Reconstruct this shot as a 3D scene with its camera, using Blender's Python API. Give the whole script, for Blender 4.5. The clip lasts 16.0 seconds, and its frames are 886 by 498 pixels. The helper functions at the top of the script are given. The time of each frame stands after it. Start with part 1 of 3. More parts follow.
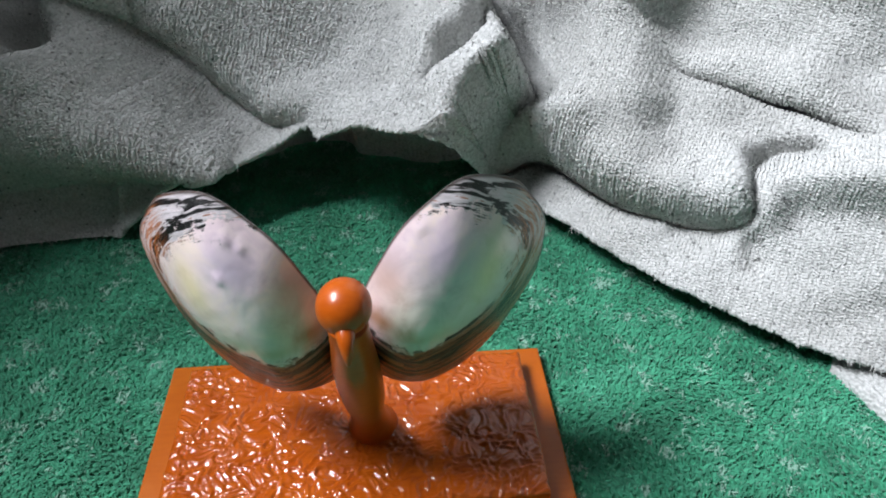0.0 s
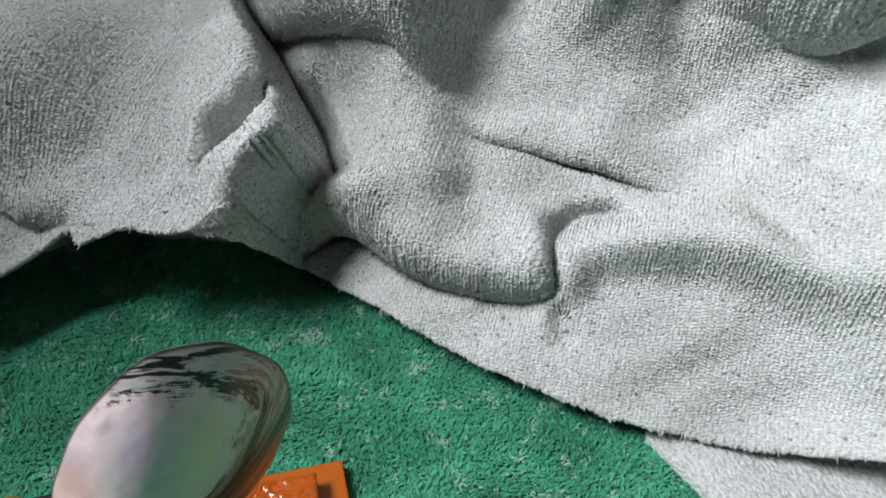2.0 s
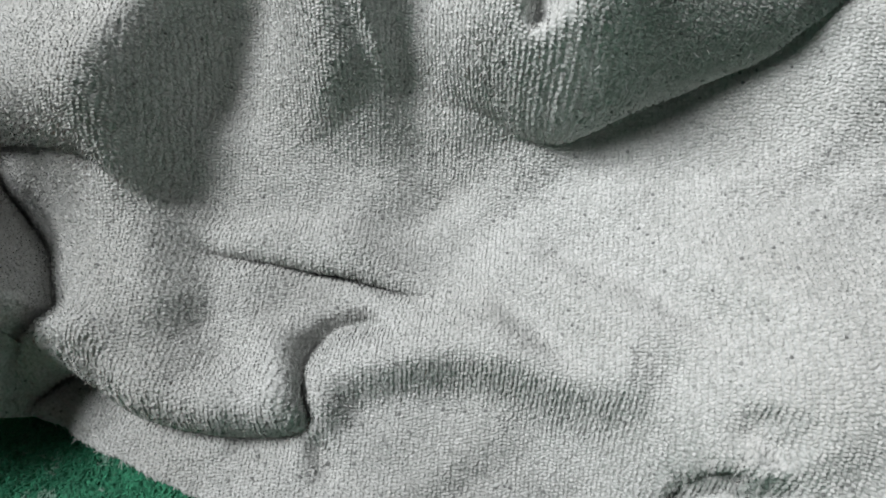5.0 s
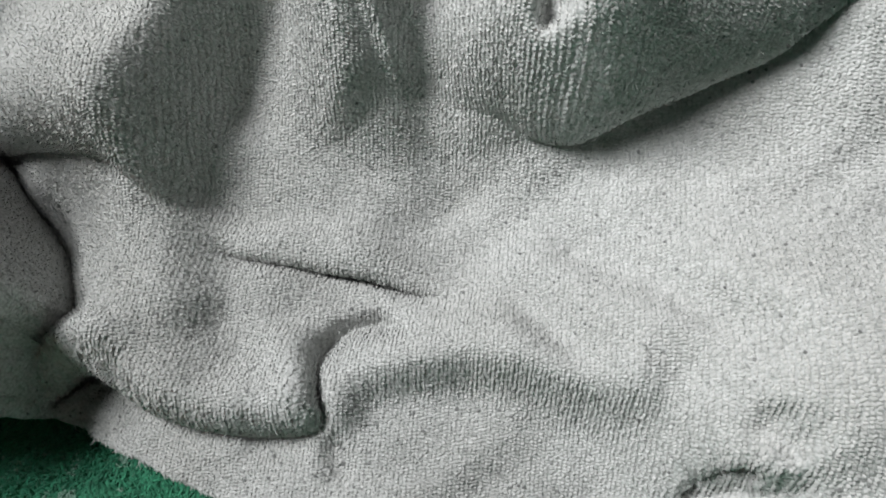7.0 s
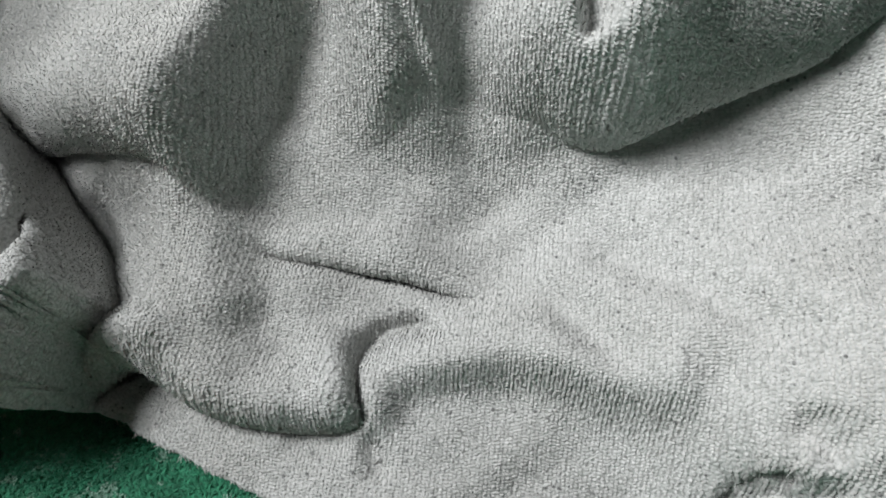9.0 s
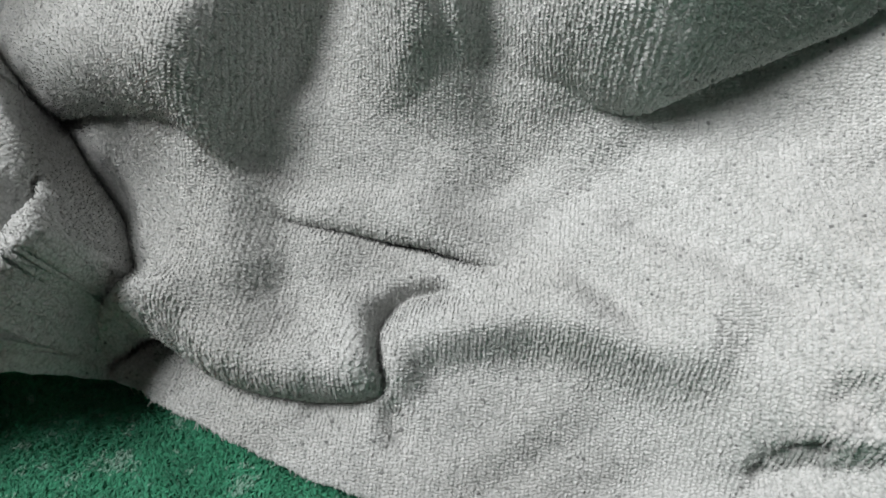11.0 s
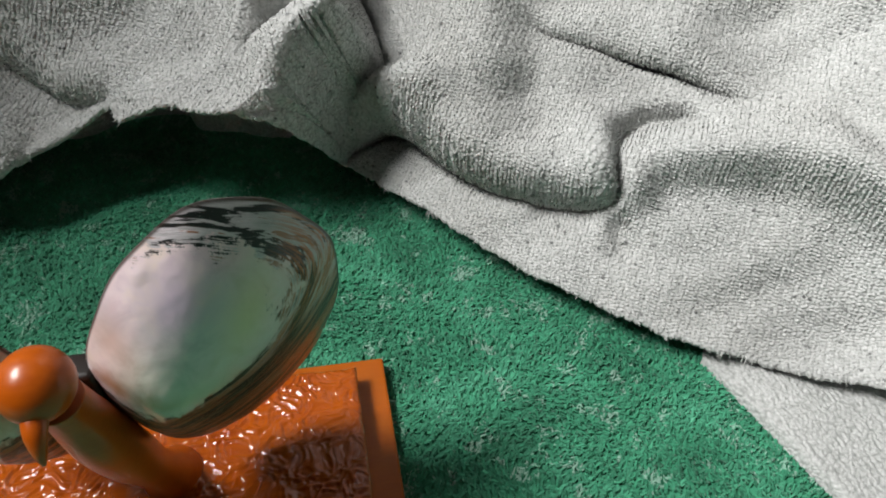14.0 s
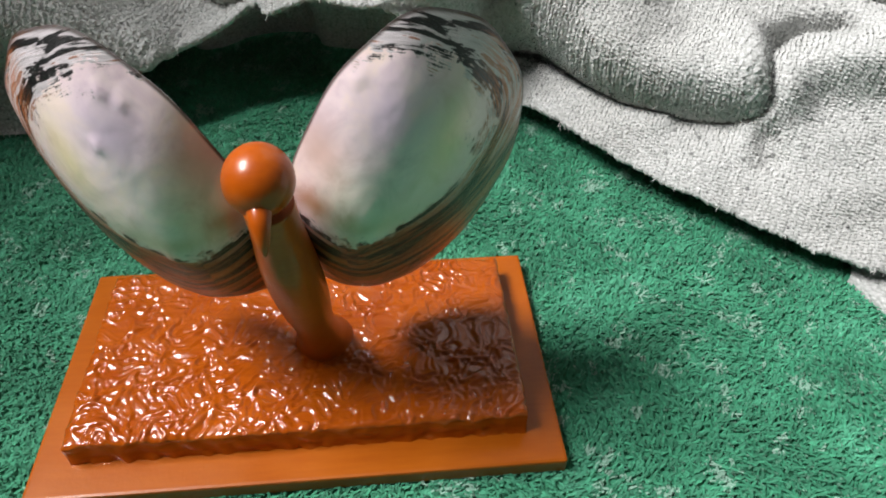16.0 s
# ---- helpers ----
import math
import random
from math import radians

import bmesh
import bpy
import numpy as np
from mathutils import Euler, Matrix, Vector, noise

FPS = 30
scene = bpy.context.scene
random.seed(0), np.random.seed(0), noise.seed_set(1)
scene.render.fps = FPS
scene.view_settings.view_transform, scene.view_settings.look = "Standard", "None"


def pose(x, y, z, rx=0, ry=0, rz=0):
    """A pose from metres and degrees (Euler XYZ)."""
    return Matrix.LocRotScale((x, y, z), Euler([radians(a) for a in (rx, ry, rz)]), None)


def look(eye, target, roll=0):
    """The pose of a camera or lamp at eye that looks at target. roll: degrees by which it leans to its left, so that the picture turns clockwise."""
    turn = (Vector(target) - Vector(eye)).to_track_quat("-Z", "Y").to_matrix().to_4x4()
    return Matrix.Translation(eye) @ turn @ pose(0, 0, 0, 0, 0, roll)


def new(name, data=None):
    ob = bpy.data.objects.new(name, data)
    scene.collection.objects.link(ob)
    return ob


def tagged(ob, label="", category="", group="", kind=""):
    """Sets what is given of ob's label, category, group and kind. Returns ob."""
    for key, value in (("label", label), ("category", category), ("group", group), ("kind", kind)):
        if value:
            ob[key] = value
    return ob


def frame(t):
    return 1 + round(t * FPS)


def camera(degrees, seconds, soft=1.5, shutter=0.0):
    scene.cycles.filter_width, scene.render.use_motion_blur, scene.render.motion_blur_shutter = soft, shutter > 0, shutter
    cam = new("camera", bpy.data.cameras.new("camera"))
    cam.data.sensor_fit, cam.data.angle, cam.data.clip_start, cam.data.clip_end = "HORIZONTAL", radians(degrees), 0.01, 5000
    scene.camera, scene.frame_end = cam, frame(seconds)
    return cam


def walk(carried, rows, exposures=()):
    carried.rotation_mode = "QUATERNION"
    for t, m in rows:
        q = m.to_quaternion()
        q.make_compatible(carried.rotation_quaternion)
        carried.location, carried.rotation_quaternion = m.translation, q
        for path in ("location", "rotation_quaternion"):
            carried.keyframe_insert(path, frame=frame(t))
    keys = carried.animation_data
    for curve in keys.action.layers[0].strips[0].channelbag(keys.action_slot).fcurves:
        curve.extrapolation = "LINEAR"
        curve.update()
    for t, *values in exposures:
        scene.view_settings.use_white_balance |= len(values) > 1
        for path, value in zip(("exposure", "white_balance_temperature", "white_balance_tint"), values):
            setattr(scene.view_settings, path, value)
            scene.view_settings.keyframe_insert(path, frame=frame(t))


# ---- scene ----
EXPOSURES = [(0, 0.75, 6200, 13), (1.5, 0.42, 6250, 10), (2.2, 0.34, 6300, 10), (3.0, 0.04, 6350, 8), (4.0, 0.0, 6450, 10), (12.5, 0.05, 6650, 11), (14.0, 0.33, 6750, 11), (16, 0.70, 6750, 13)]

# ---------------------------------------------------------------- camera
cam = camera(65.00, 16.0, soft=1.9)
PATH = [
    (0, (0.0197, -0.2667, 0.2948), (0.0498, 0.0450, 0.0460), 0.91),
    (0.5, (0.0315, -0.2580, 0.2936), (0.0780, 0.0552, 0.0493), 1.33),
    (1, (0.0444, -0.2485, 0.2980), (0.1022, 0.0625, 0.0531), 1.07),
    (1.5, (0.0667, -0.2338, 0.3097), (0.1424, 0.0762, 0.0685), 1.37),
    (2, (0.0858, -0.2235, 0.3125), (0.1747, 0.0821, 0.0701), 1.75),
    (2.5, (0.1131, -0.2082, 0.3160), (0.2261, 0.0916, 0.0766), 2.93),
    (3, (0.1439, -0.1978, 0.3204), (0.2795, 0.0965, 0.0859), 2.59),
    (3.5, (0.1647, -0.1864, 0.3271), (0.3134, 0.0988, 0.0894), 3.00),
    (4, (0.1707, -0.1837, 0.3367), (0.3267, 0.0993, 0.1011), 3.37),
    (4.2, (0.1757, -0.1805, 0.3416), (0.3342, 0.0981, 0.1024), 3.68),
    (6.3, (0.1717, -0.2018, 0.3366), (0.3216, 0.0892, 0.1068), 1.59),
    (6.5, (0.1815, -0.1981, 0.3398), (0.3337, 0.0889, 0.1063), 1.95),
    (7, (0.1713, -0.1938, 0.3367), (0.3222, 0.0966, 0.1067), 1.86),
    (7.5, (0.1621, -0.1943, 0.3376), (0.3086, 0.0987, 0.1081), 1.90),
    (8, (0.1606, -0.1953, 0.3362), (0.3079, 0.0999, 0.1101), 2.47),
    (8.5, (0.1607, -0.1947, 0.3355), (0.3078, 0.1002, 0.1087), 2.24),
    (8.7, (0.1592, -0.1961, 0.3367), (0.3044, 0.1009, 0.1116), 1.91),
    (10.8, (0.1525, -0.1871, 0.3269), (0.2946, 0.1062, 0.0950), 1.58),
    (11, (0.1477, -0.1890, 0.3238), (0.2892, 0.1035, 0.0905), 2.21),
    (11.5, (0.1388, -0.1892, 0.3171), (0.2779, 0.1022, 0.0810), 2.93),
    (12, (0.1283, -0.1889, 0.3136), (0.2526, 0.1026, 0.0695), 2.85),
    (12.5, (0.1137, -0.1924, 0.3131), (0.2146, 0.1046, 0.0649), 1.74),
    (13, (0.1042, -0.2002, 0.3067), (0.1939, 0.0945, 0.0516), 2.24),
    (13.5, (0.0915, -0.2095, 0.2957), (0.1690, 0.0811, 0.0320), 2.70),
    (14, (0.0778, -0.2173, 0.2826), (0.1439, 0.0696, 0.0118), 3.03),
    (14.5, (0.0676, -0.2264, 0.2718), (0.1240, 0.0620, 0.0004), 3.42),
    (15, (0.0530, -0.2337, 0.2638), (0.1041, 0.0552, -0.0081), 3.10),
    (15.5, (0.0421, -0.2422, 0.2517), (0.0812, 0.0477, -0.0212), 2.43),
    (16, (0.0353, -0.2404, 0.2487), (0.0675, 0.0451, -0.0295), 1.59),
]
walk(cam, [(t, look(eye, target, roll)) for t, eye, target, roll in PATH], EXPOSURES)


# ---------------------------------------------------------------- light
world = bpy.data.worlds.new("world")
scene.world = world
world.use_nodes = True
wn = world.node_tree.nodes
sky = wn.new("ShaderNodeTexSky")
sky.sky_type = "NISHITA"
sky.sun_disc = False
sky.sun_elevation, sky.sun_rotation = radians(40), radians(-70)
world.node_tree.links.new(sky.outputs[0], wn["Background"].inputs[0])
wn["Background"].inputs[1].default_value = 0.08

ROOM_X0, ROOM_X1, ROOM_Y0, ROOM_Y1, ROOM_H = -0.9, 1.5, -1.9, 1.1, 2.4
WIN_Y0, WIN_Y1, WIN_Z0, WIN_Z1 = -0.32, 0.46, 1.12, 2.16

lamp = bpy.data.lights.new("window_light", "AREA")
lamp.shape, lamp.size, lamp.size_y = "RECTANGLE", WIN_Y1 - WIN_Y0, WIN_Z1 - WIN_Z0
lamp.energy, lamp.color = 79, (0.97, 0.99, 1.0)
window_light = new("window_light", lamp)
window_light.matrix_world = look((ROOM_X0 - 0.05, (WIN_Y0 + WIN_Y1) / 2, (WIN_Z0 + WIN_Z1) / 2),
                                 (0, (WIN_Y0 + WIN_Y1) / 2, (WIN_Z0 + WIN_Z1) / 2))


# ---------------------------------------------------------------- helpers
def mat(name, color, rough=0.6, metal=0.0, coat=0.0):
    m = bpy.data.materials.new(name)
    m.use_nodes = True
    b = m.node_tree.nodes["Principled BSDF"]
    b.inputs["Base Color"].default_value = (*color, 1)
    b.inputs["Roughness"].default_value = rough
    b.inputs["Metallic"].default_value = metal
    b.inputs["Coat Weight"].default_value = coat
    return m


def mesh_from(name, verts, faces, material, parent=None, label="", smooth=True, uvs=None):
    me = bpy.data.meshes.new(name)
    me.from_pydata(verts, [], faces)
    me.materials.append(material)
    if smooth:
        me.polygons.foreach_set("use_smooth", [True] * len(me.polygons))
    ob = new(name, me)
    if parent:
        ob.parent = parent
    if label:
        tagged(ob, label)
    return ob


def part(name, bm, material, parent=None, label="", smooth=False):
    me = bpy.data.meshes.new(name)
    bm.to_mesh(me)
    bm.free()
    me.materials.append(material)
    if smooth:
        me.polygons.foreach_set("use_smooth", [True] * len(me.polygons))
    ob = new(name, me)
    if parent:
        ob.parent = parent
    if label:
        tagged(ob, label)
    return ob


def box(x0, x1, y0, y1, z0, z1, bevel=0.0, segments=2):
    bm = bmesh.new()
    bmesh.ops.create_cube(bm, size=1, matrix=Matrix.Translation(((x0 + x1) / 2, (y0 + y1) / 2, (z0 + z1) / 2))
                          @ Matrix.Diagonal((x1 - x0, y1 - y0, z1 - z0, 1)))
    if bevel:
        bmesh.ops.bevel(bm, geom=bm.edges[:], offset=bevel, segments=segments, affect="EDGES", profile=0.6)
    return bm


# ---------------------------------------------------------------- materials
def nodes_of(name):
    m = bpy.data.materials.new(name)
    m.use_nodes = True
    nt = m.node_tree
    return m, nt, nt.nodes["Principled BSDF"]


def add(nt, kind, **values):
    n = nt.nodes.new(kind)
    for k, v in values.items():
        if k in n.inputs:
            n.inputs[k].default_value = v
        elif k == "uv_map":
            n.uv_map = v
        elif k == "operation":
            n.operation = v
    return n


def ramp(nt, fac, *stops):
    r = nt.nodes.new("ShaderNodeValToRGB")
    e = r.color_ramp.elements
    while len(e) < len(stops):
        e.new(0.5)
    for k, (p, col) in enumerate(stops):
        e[k].position, e[k].color = p, (*col, 1)
    nt.links.new(fac, r.inputs[0])
    return r.outputs[0]


def mixed(nt, fac, one, two, blend="MIX"):
    m = nt.nodes.new("ShaderNodeMix")
    m.data_type, m.blend_type = "RGBA", blend
    for sock, v in ((m.inputs[0], fac), (m.inputs[6], one), (m.inputs[7], two)):
        if isinstance(v, (int, float)):
            sock.default_value = v
        elif isinstance(v, tuple):
            sock.default_value = (*v, 1)
        else:
            nt.links.new(v, sock)
    return m.outputs[2]


def maths(nt, op, one, two=0.0):
    m = nt.nodes.new("ShaderNodeMath")
    m.operation = op
    for sock, v in zip(m.inputs, (one, two)):
        if isinstance(v, (int, float)):
            sock.default_value = v
        else:
            nt.links.new(v, sock)
    return m.outputs[0]


def noise_tex(nt, coords, scale, detail=3.0, rough=0.55, distortion=0.0):
    n = add(nt, "ShaderNodeTexNoise", Scale=scale, Detail=detail, Roughness=rough, Distortion=distortion)
    nt.links.new(coords, n.inputs["Vector"])
    return n.outputs["Fac"]


def bumped(nt, bsdf, height, strength, distance):
    b = add(nt, "ShaderNodeBump", Strength=strength, Distance=distance)
    nt.links.new(height, b.inputs["Height"])
    nt.links.new(b.outputs[0], bsdf.inputs["Normal"])


def plaster():
    m, nt, b = nodes_of("plaster")
    co = add(nt, "ShaderNodeTexCoord").outputs["Object"]
    nt.links.new(ramp(nt, noise_tex(nt, co, 3, 5), (0.3, (0.045, 0.045, 0.044)), (0.7, (0.062, 0.062, 0.06))), b.inputs["Base Color"])
    b.inputs["Roughness"].default_value = 0.9
    return m


def green_terry(pile):
    m, nt, b = nodes_of("green_terry_pile" if pile else "green_terry")
    geo = add(nt, "ShaderNodeNewGeometry")
    co = geo.outputs["Position"]
    patch = noise_tex(nt, co, 22, 4, 0.6)
    col = ramp(nt, patch, (0.28, (0.018, 0.17, 0.088)), (0.52, (0.036, 0.28, 0.150)), (0.75, (0.080, 0.40, 0.24)))
    if pile:
        rnd = geo.outputs["Random Per Island"]
        col = mixed(nt, 1.0, col, ramp(nt, rnd, (0.0, (0.7, 0.7, 0.7)), (0.8, (1.1, 1.1, 1.1)), (1.0, (1.35, 1.35, 1.35))), "MULTIPLY")
        worn = maths(nt, "MULTIPLY", maths(nt, "GREATER_THAN", noise_tex(nt, co, 55, 5, 0.7), 0.575), maths(nt, "GREATER_THAN", rnd, 0.4))
        col = mixed(nt, maths(nt, "MULTIPLY", worn, 0.62), col, (0.36, 0.52, 0.44))
    nt.links.new(col, b.inputs["Base Color"])
    b.inputs["Roughness"].default_value = 0.75
    b.inputs["Sheen Weight"].default_value = 0.3
    b.inputs["Sheen Tint"].default_value = (0.6, 0.9, 0.75, 1)
    return m


def grey_terry():
    m, nt, b = nodes_of("grey_terry")
    uv = add(nt, "ShaderNodeUVMap", uv_map="cloth").outputs[0]
    geo = add(nt, "ShaderNodeNewGeometry").outputs["Position"]
    # loops of yarn about 2.4 mm apart, in faint columns
    n1 = add(nt, "ShaderNodeTexNoise", Scale=160.0, Detail=2.0)
    nt.links.new(geo, n1.inputs["Vector"])
    sc = add(nt, "ShaderNodeVectorMath", operation="SCALE")
    sc.inputs["Scale"].default_value = 0.003
    nt.links.new(n1.outputs["Color"], sc.inputs[0])
    warp = add(nt, "ShaderNodeVectorMath", operation="ADD")
    nt.links.new(geo, warp.inputs[0])
    nt.links.new(sc.outputs[0], warp.inputs[1])
    vor = add(nt, "ShaderNodeTexVoronoi", Scale=1 / 0.0021, Randomness=0.9)
    nt.links.new(warp.outputs[0], vor.inputs["Vector"])
    sepu = add(nt, "ShaderNodeSeparateXYZ")
    nt.links.new(uv, sepu.inputs[0])
    wob = maths(nt, "MULTIPLY", noise_tex(nt, uv, 60, 2), 7.0)
    rib = maths(nt, "SINE", maths(nt, "ADD", maths(nt, "MULTIPLY", sepu.outputs[0], 6.2832 / 0.0036), wob))
    loops = maths(nt, "SUBTRACT", 1.0, vor.outputs["Distance"])
    fine = noise_tex(nt, uv, 900, 2)
    height = maths(nt, "ADD", maths(nt, "ADD", loops, maths(nt, "MULTIPLY", rib, 0.10)), maths(nt, "MULTIPLY", fine, 0.4))
    stain = ramp(nt, noise_tex(nt, geo, 9, 4, 0.6), (0.3, (0.525, 0.53, 0.52)), (0.7, (0.62, 0.625, 0.615)))
    tone = ramp(nt, vor.outputs["Color"], (0.0, (0.86, 0.87, 0.86)), (1.0, (1.05, 1.05, 1.05)))
    col = mixed(nt, 1.0, stain, tone, "MULTIPLY")
    # shade between the loops, darkened into the colour
    gap_shade = ramp(nt, vor.outputs["Distance"], (0.45, (1, 1, 1)), (0.85, (0.66, 0.67, 0.66)))
    col = mixed(nt, 1.0, col, gap_shade, "MULTIPLY")
    speck = maths(nt, "GREATER_THAN", noise_tex(nt, uv, 260, 1.5), 0.73)
    col = mixed(nt, maths(nt, "MULTIPLY", speck, 0.55), col, (0.16, 0.17, 0.17))
    nt.links.new(col, b.inputs["Base Color"])
    b.inputs["Roughness"].default_value = 0.95
    b.inputs["Sheen Weight"].default_value = 0.15
    bumped(nt, b, height, 0.7, 0.0012)
    return m


def grey_nap():
    m, nt, b = nodes_of("grey_nap")
    geo = add(nt, "ShaderNodeNewGeometry")
    rnd = geo.outputs["Random Per Island"]
    col = ramp(nt, rnd, (0.0, (0.17, 0.175, 0.172)), (0.03, (0.47, 0.48, 0.468)), (0.6, (0.56, 0.567, 0.556)), (1.0, (0.64, 0.645, 0.635)))
    stain = ramp(nt, noise_tex(nt, geo.outputs["Position"], 9, 4, 0.6), (0.3, (0.9, 0.89, 0.87)), (0.7, (1.0, 1.0, 1.0)))
    nt.links.new(mixed(nt, 1.0, col, stain, "MULTIPLY"), b.inputs["Base Color"])
    b.inputs["Roughness"].default_value = 0.9
    return m


def varnish(name, deep, light, gloss, wrinkle):
    m, nt, b = nodes_of(name)
    co = add(nt, "ShaderNodeTexCoord").outputs["Object"]
    mp = add(nt, "ShaderNodeMapping")
    mp.inputs["Scale"].default_value = (1.0, 9.0, 9.0)
    nt.links.new(co, mp.inputs[0])
    grain = noise_tex(nt, mp.outputs[0], 60, 5, 0.6)
    blot = noise_tex(nt, co, 45, 3)
    col = ramp(nt, maths(nt, "ADD", maths(nt, "MULTIPLY", grain, 0.5), maths(nt, "MULTIPLY", blot, 0.5)), (0.3, deep), (0.7, light))
    nt.links.new(col, b.inputs["Base Color"])
    nt.links.new(maths(nt, "ADD", gloss, maths(nt, "MULTIPLY", blot, 0.15)), b.inputs["Roughness"])
    b.inputs["Coat Weight"].default_value = wrinkle
    b.inputs["Coat Roughness"].default_value = 0.12
    b.inputs["Specular IOR Level"].default_value = 0.35
    bumped(nt, b, noise_tex(nt, co, 500, 3), 0.15, 0.0004)
    return m


def shell_outside():
    m, nt, b = nodes_of("shell_outside")
    uv = add(nt, "ShaderNodeUVMap", uv_map="rings").outputs[0]
    sep = add(nt, "ShaderNodeSeparateXYZ")
    nt.links.new(uv, sep.inputs[0])
    x, y = sep.outputs[0], sep.outputs[1]
    co = add(nt, "ShaderNodeTexCoord").outputs["Object"]
    cloud = noise_tex(nt, co, 75, 4, 0.6, 0.6)

    def off(value, centre, width):
        return maths(nt, "DIVIDE", maths(nt, "SUBTRACT", value, centre), width)

    def length(one, two):
        return maths(nt, "SQRT", maths(nt, "ADD", maths(nt, "MULTIPLY", one, one), maths(nt, "MULTIPLY", two, two)))

    def blob(cx, cy, wide, high, most):
        d = maths(nt, "MULTIPLY", length(off(x, cx, wide), off(y, cy, high)), maths(nt, "ADD", 0.05, maths(nt, "MULTIPLY", cloud, 1.9)))
        return maths(nt, "MULTIPLY", maths(nt, "EXPONENT", maths(nt, "MULTIPLY", maths(nt, "MULTIPLY", d, d), -1.0)), most)

    # polished nacre: white, with lilac, cream, green and peach clouds
    pearl = ramp(nt, cloud, (0.3, (0.90, 0.66, 0.71)), (0.5, (0.97, 0.77, 0.78)), (0.7, (0.96, 0.77, 0.69)))
    for cx, cy, wide, high, most, col in (
            (0.66, 0.20, 0.16, 0.30, 0.9, (0.56, 0.46, 0.60)), (0.55, 0.75, 0.12, 0.22, 0.7, (0.55, 0.46, 0.53)),
            (0.50, -0.28, 0.20, 0.15, 0.8, (0.92, 0.76, 0.42)), (0.16, -0.05, 0.10, 0.28, 0.6, (0.70, 0.66, 0.46)),
            (0.31, 0.46, 0.13, 0.26, 0.5, (0.72, 0.66, 0.48)), (0.42, 0.30, 0.12, 0.2, 0.5, (0.50, 0.50, 0.50)),
            (0.46, 0.74, 0.12, 0.20, 0.75, (0.70, 0.46, 0.38)), (0.18, 0.74, 0.08, 0.20, 0.95, (0.45, 0.21, 0.09)),
            (0.13, 0.30, 0.05, 0.30, 0.55, (0.58, 0.42, 0.20))):
        pearl = mixed(nt, blob(cx, cy, wide, high, 0.9 * most), pearl, col)
    # growth rings round the polished field
    grow = length(off(x, 0.45, 0.40), off(y, 0.40, 0.90))
    rag = maths(nt, "SUBTRACT", noise_tex(nt, co, 130, 5, 0.7), 0.5)
    ring = maths(nt, "LOGARITHM", grow, 2.718)
    ang = maths(nt, "ARCTAN2", off(y, 0.40, 0.90), off(x, 0.45, 0.40))

    def rings(around, across, scale, rough):
        c = add(nt, "ShaderNodeCombineXYZ")
        nt.links.new(maths(nt, "MULTIPLY", ang, around), c.inputs[0])
        nt.links.new(maths(nt, "MULTIPLY", ring, across), c.inputs[1])
        return noise_tex(nt, c.outputs[0], scale, 6, rough, 0.3)

    band, lines = rings(0.8, 8.0, 1.3, 0.58), rings(2.2, 75.0, 1.2, 0.7)
    low = ramp(nt, maths(nt, "ADD", x, maths(nt, "MULTIPLY", y, 0.12)), (0.0, (1, 1, 1)), (0.22, (0, 0, 0)))
    # upper and outer bands: black, grey white and brown; lower: dark rust
    upper = ramp(nt, band, (0.40, (0.008, 0.007, 0.008)), (0.485, (0.010, 0.008, 0.009)), (0.495, (0.56, 0.50, 0.52)), (0.57, (0.70, 0.63, 0.66)), (0.59, (0.36, 0.13, 0.06)), (0.64, (0.55, 0.44, 0.40)))
    upper = mixed(nt, ramp(nt, lines, (0.33, (0.6, 0.6, 0.6)), (0.40, (0, 0, 0))), upper, (0.10, 0.05, 0.04))
    lower = ramp(nt, band, (0.40, (0.008, 0.006, 0.006)), (0.48, (0.018, 0.008, 0.007)), (0.495, (0.26, 0.050, 0.018)), (0.60, (0.56, 0.15, 0.06)))
    lower = mixed(nt, ramp(nt, lines, (0.38, (0.9, 0.9, 0.9)), (0.47, (0, 0, 0))), lower, (0.014, 0.008, 0.008))
    lower = mixed(nt, ramp(nt, lines, (0.54, (0, 0, 0)), (0.60, (0.6, 0.6, 0.6))), lower, (0.50, 0.30, 0.19))
    side = maths(nt, "MULTIPLY", ramp(nt, maths(nt, "MULTIPLY", y, -1.0), (0.35, (0, 0, 0)), (0.62, (1, 1, 1))), ramp(nt, lines, (0.46, (0, 0, 0)), (0.56, (0.85, 0.85, 0.85))))
    upper = mixed(nt, side, upper, (0.58, 0.17, 0.045))
    skin = mixed(nt, low, upper, lower)
    fringe = maths(nt, "ADD", grow, maths(nt, "MULTIPLY", rag, 0.85))
    fringe = maths(nt, "ADD", fringe, maths(nt, "MULTIPLY", maths(nt, "SUBTRACT", lines, 0.5), 0.45))
    where = maths(nt, "MULTIPLY", maths(nt, "SUBTRACT", fringe, 1.06), 30.0)
    where = maths(nt, "MINIMUM", maths(nt, "MAXIMUM", where, 0.0), 1.0)
    col = mixed(nt, where, pearl, skin)
    rim = ramp(nt, length(x, y), (0.982, (0, 0, 0)), (0.992, (1, 1, 1)))
    col = mixed(nt, maths(nt, "MULTIPLY", rim, 0.85), col, (0.05, 0.028, 0.020))
    nt.links.new(col, b.inputs["Base Color"])
    nt.links.new(maths(nt, "ADD", 0.24, maths(nt, "MULTIPLY", where, 0.12)), b.inputs["Roughness"])
    nt.links.new(maths(nt, "SUBTRACT", 0.50, maths(nt, "MULTIPLY", where, 0.35)), b.inputs["Coat Weight"])
    b.inputs["Specular IOR Level"].default_value = 0.5
    b.inputs["Coat Roughness"].default_value = 0.08
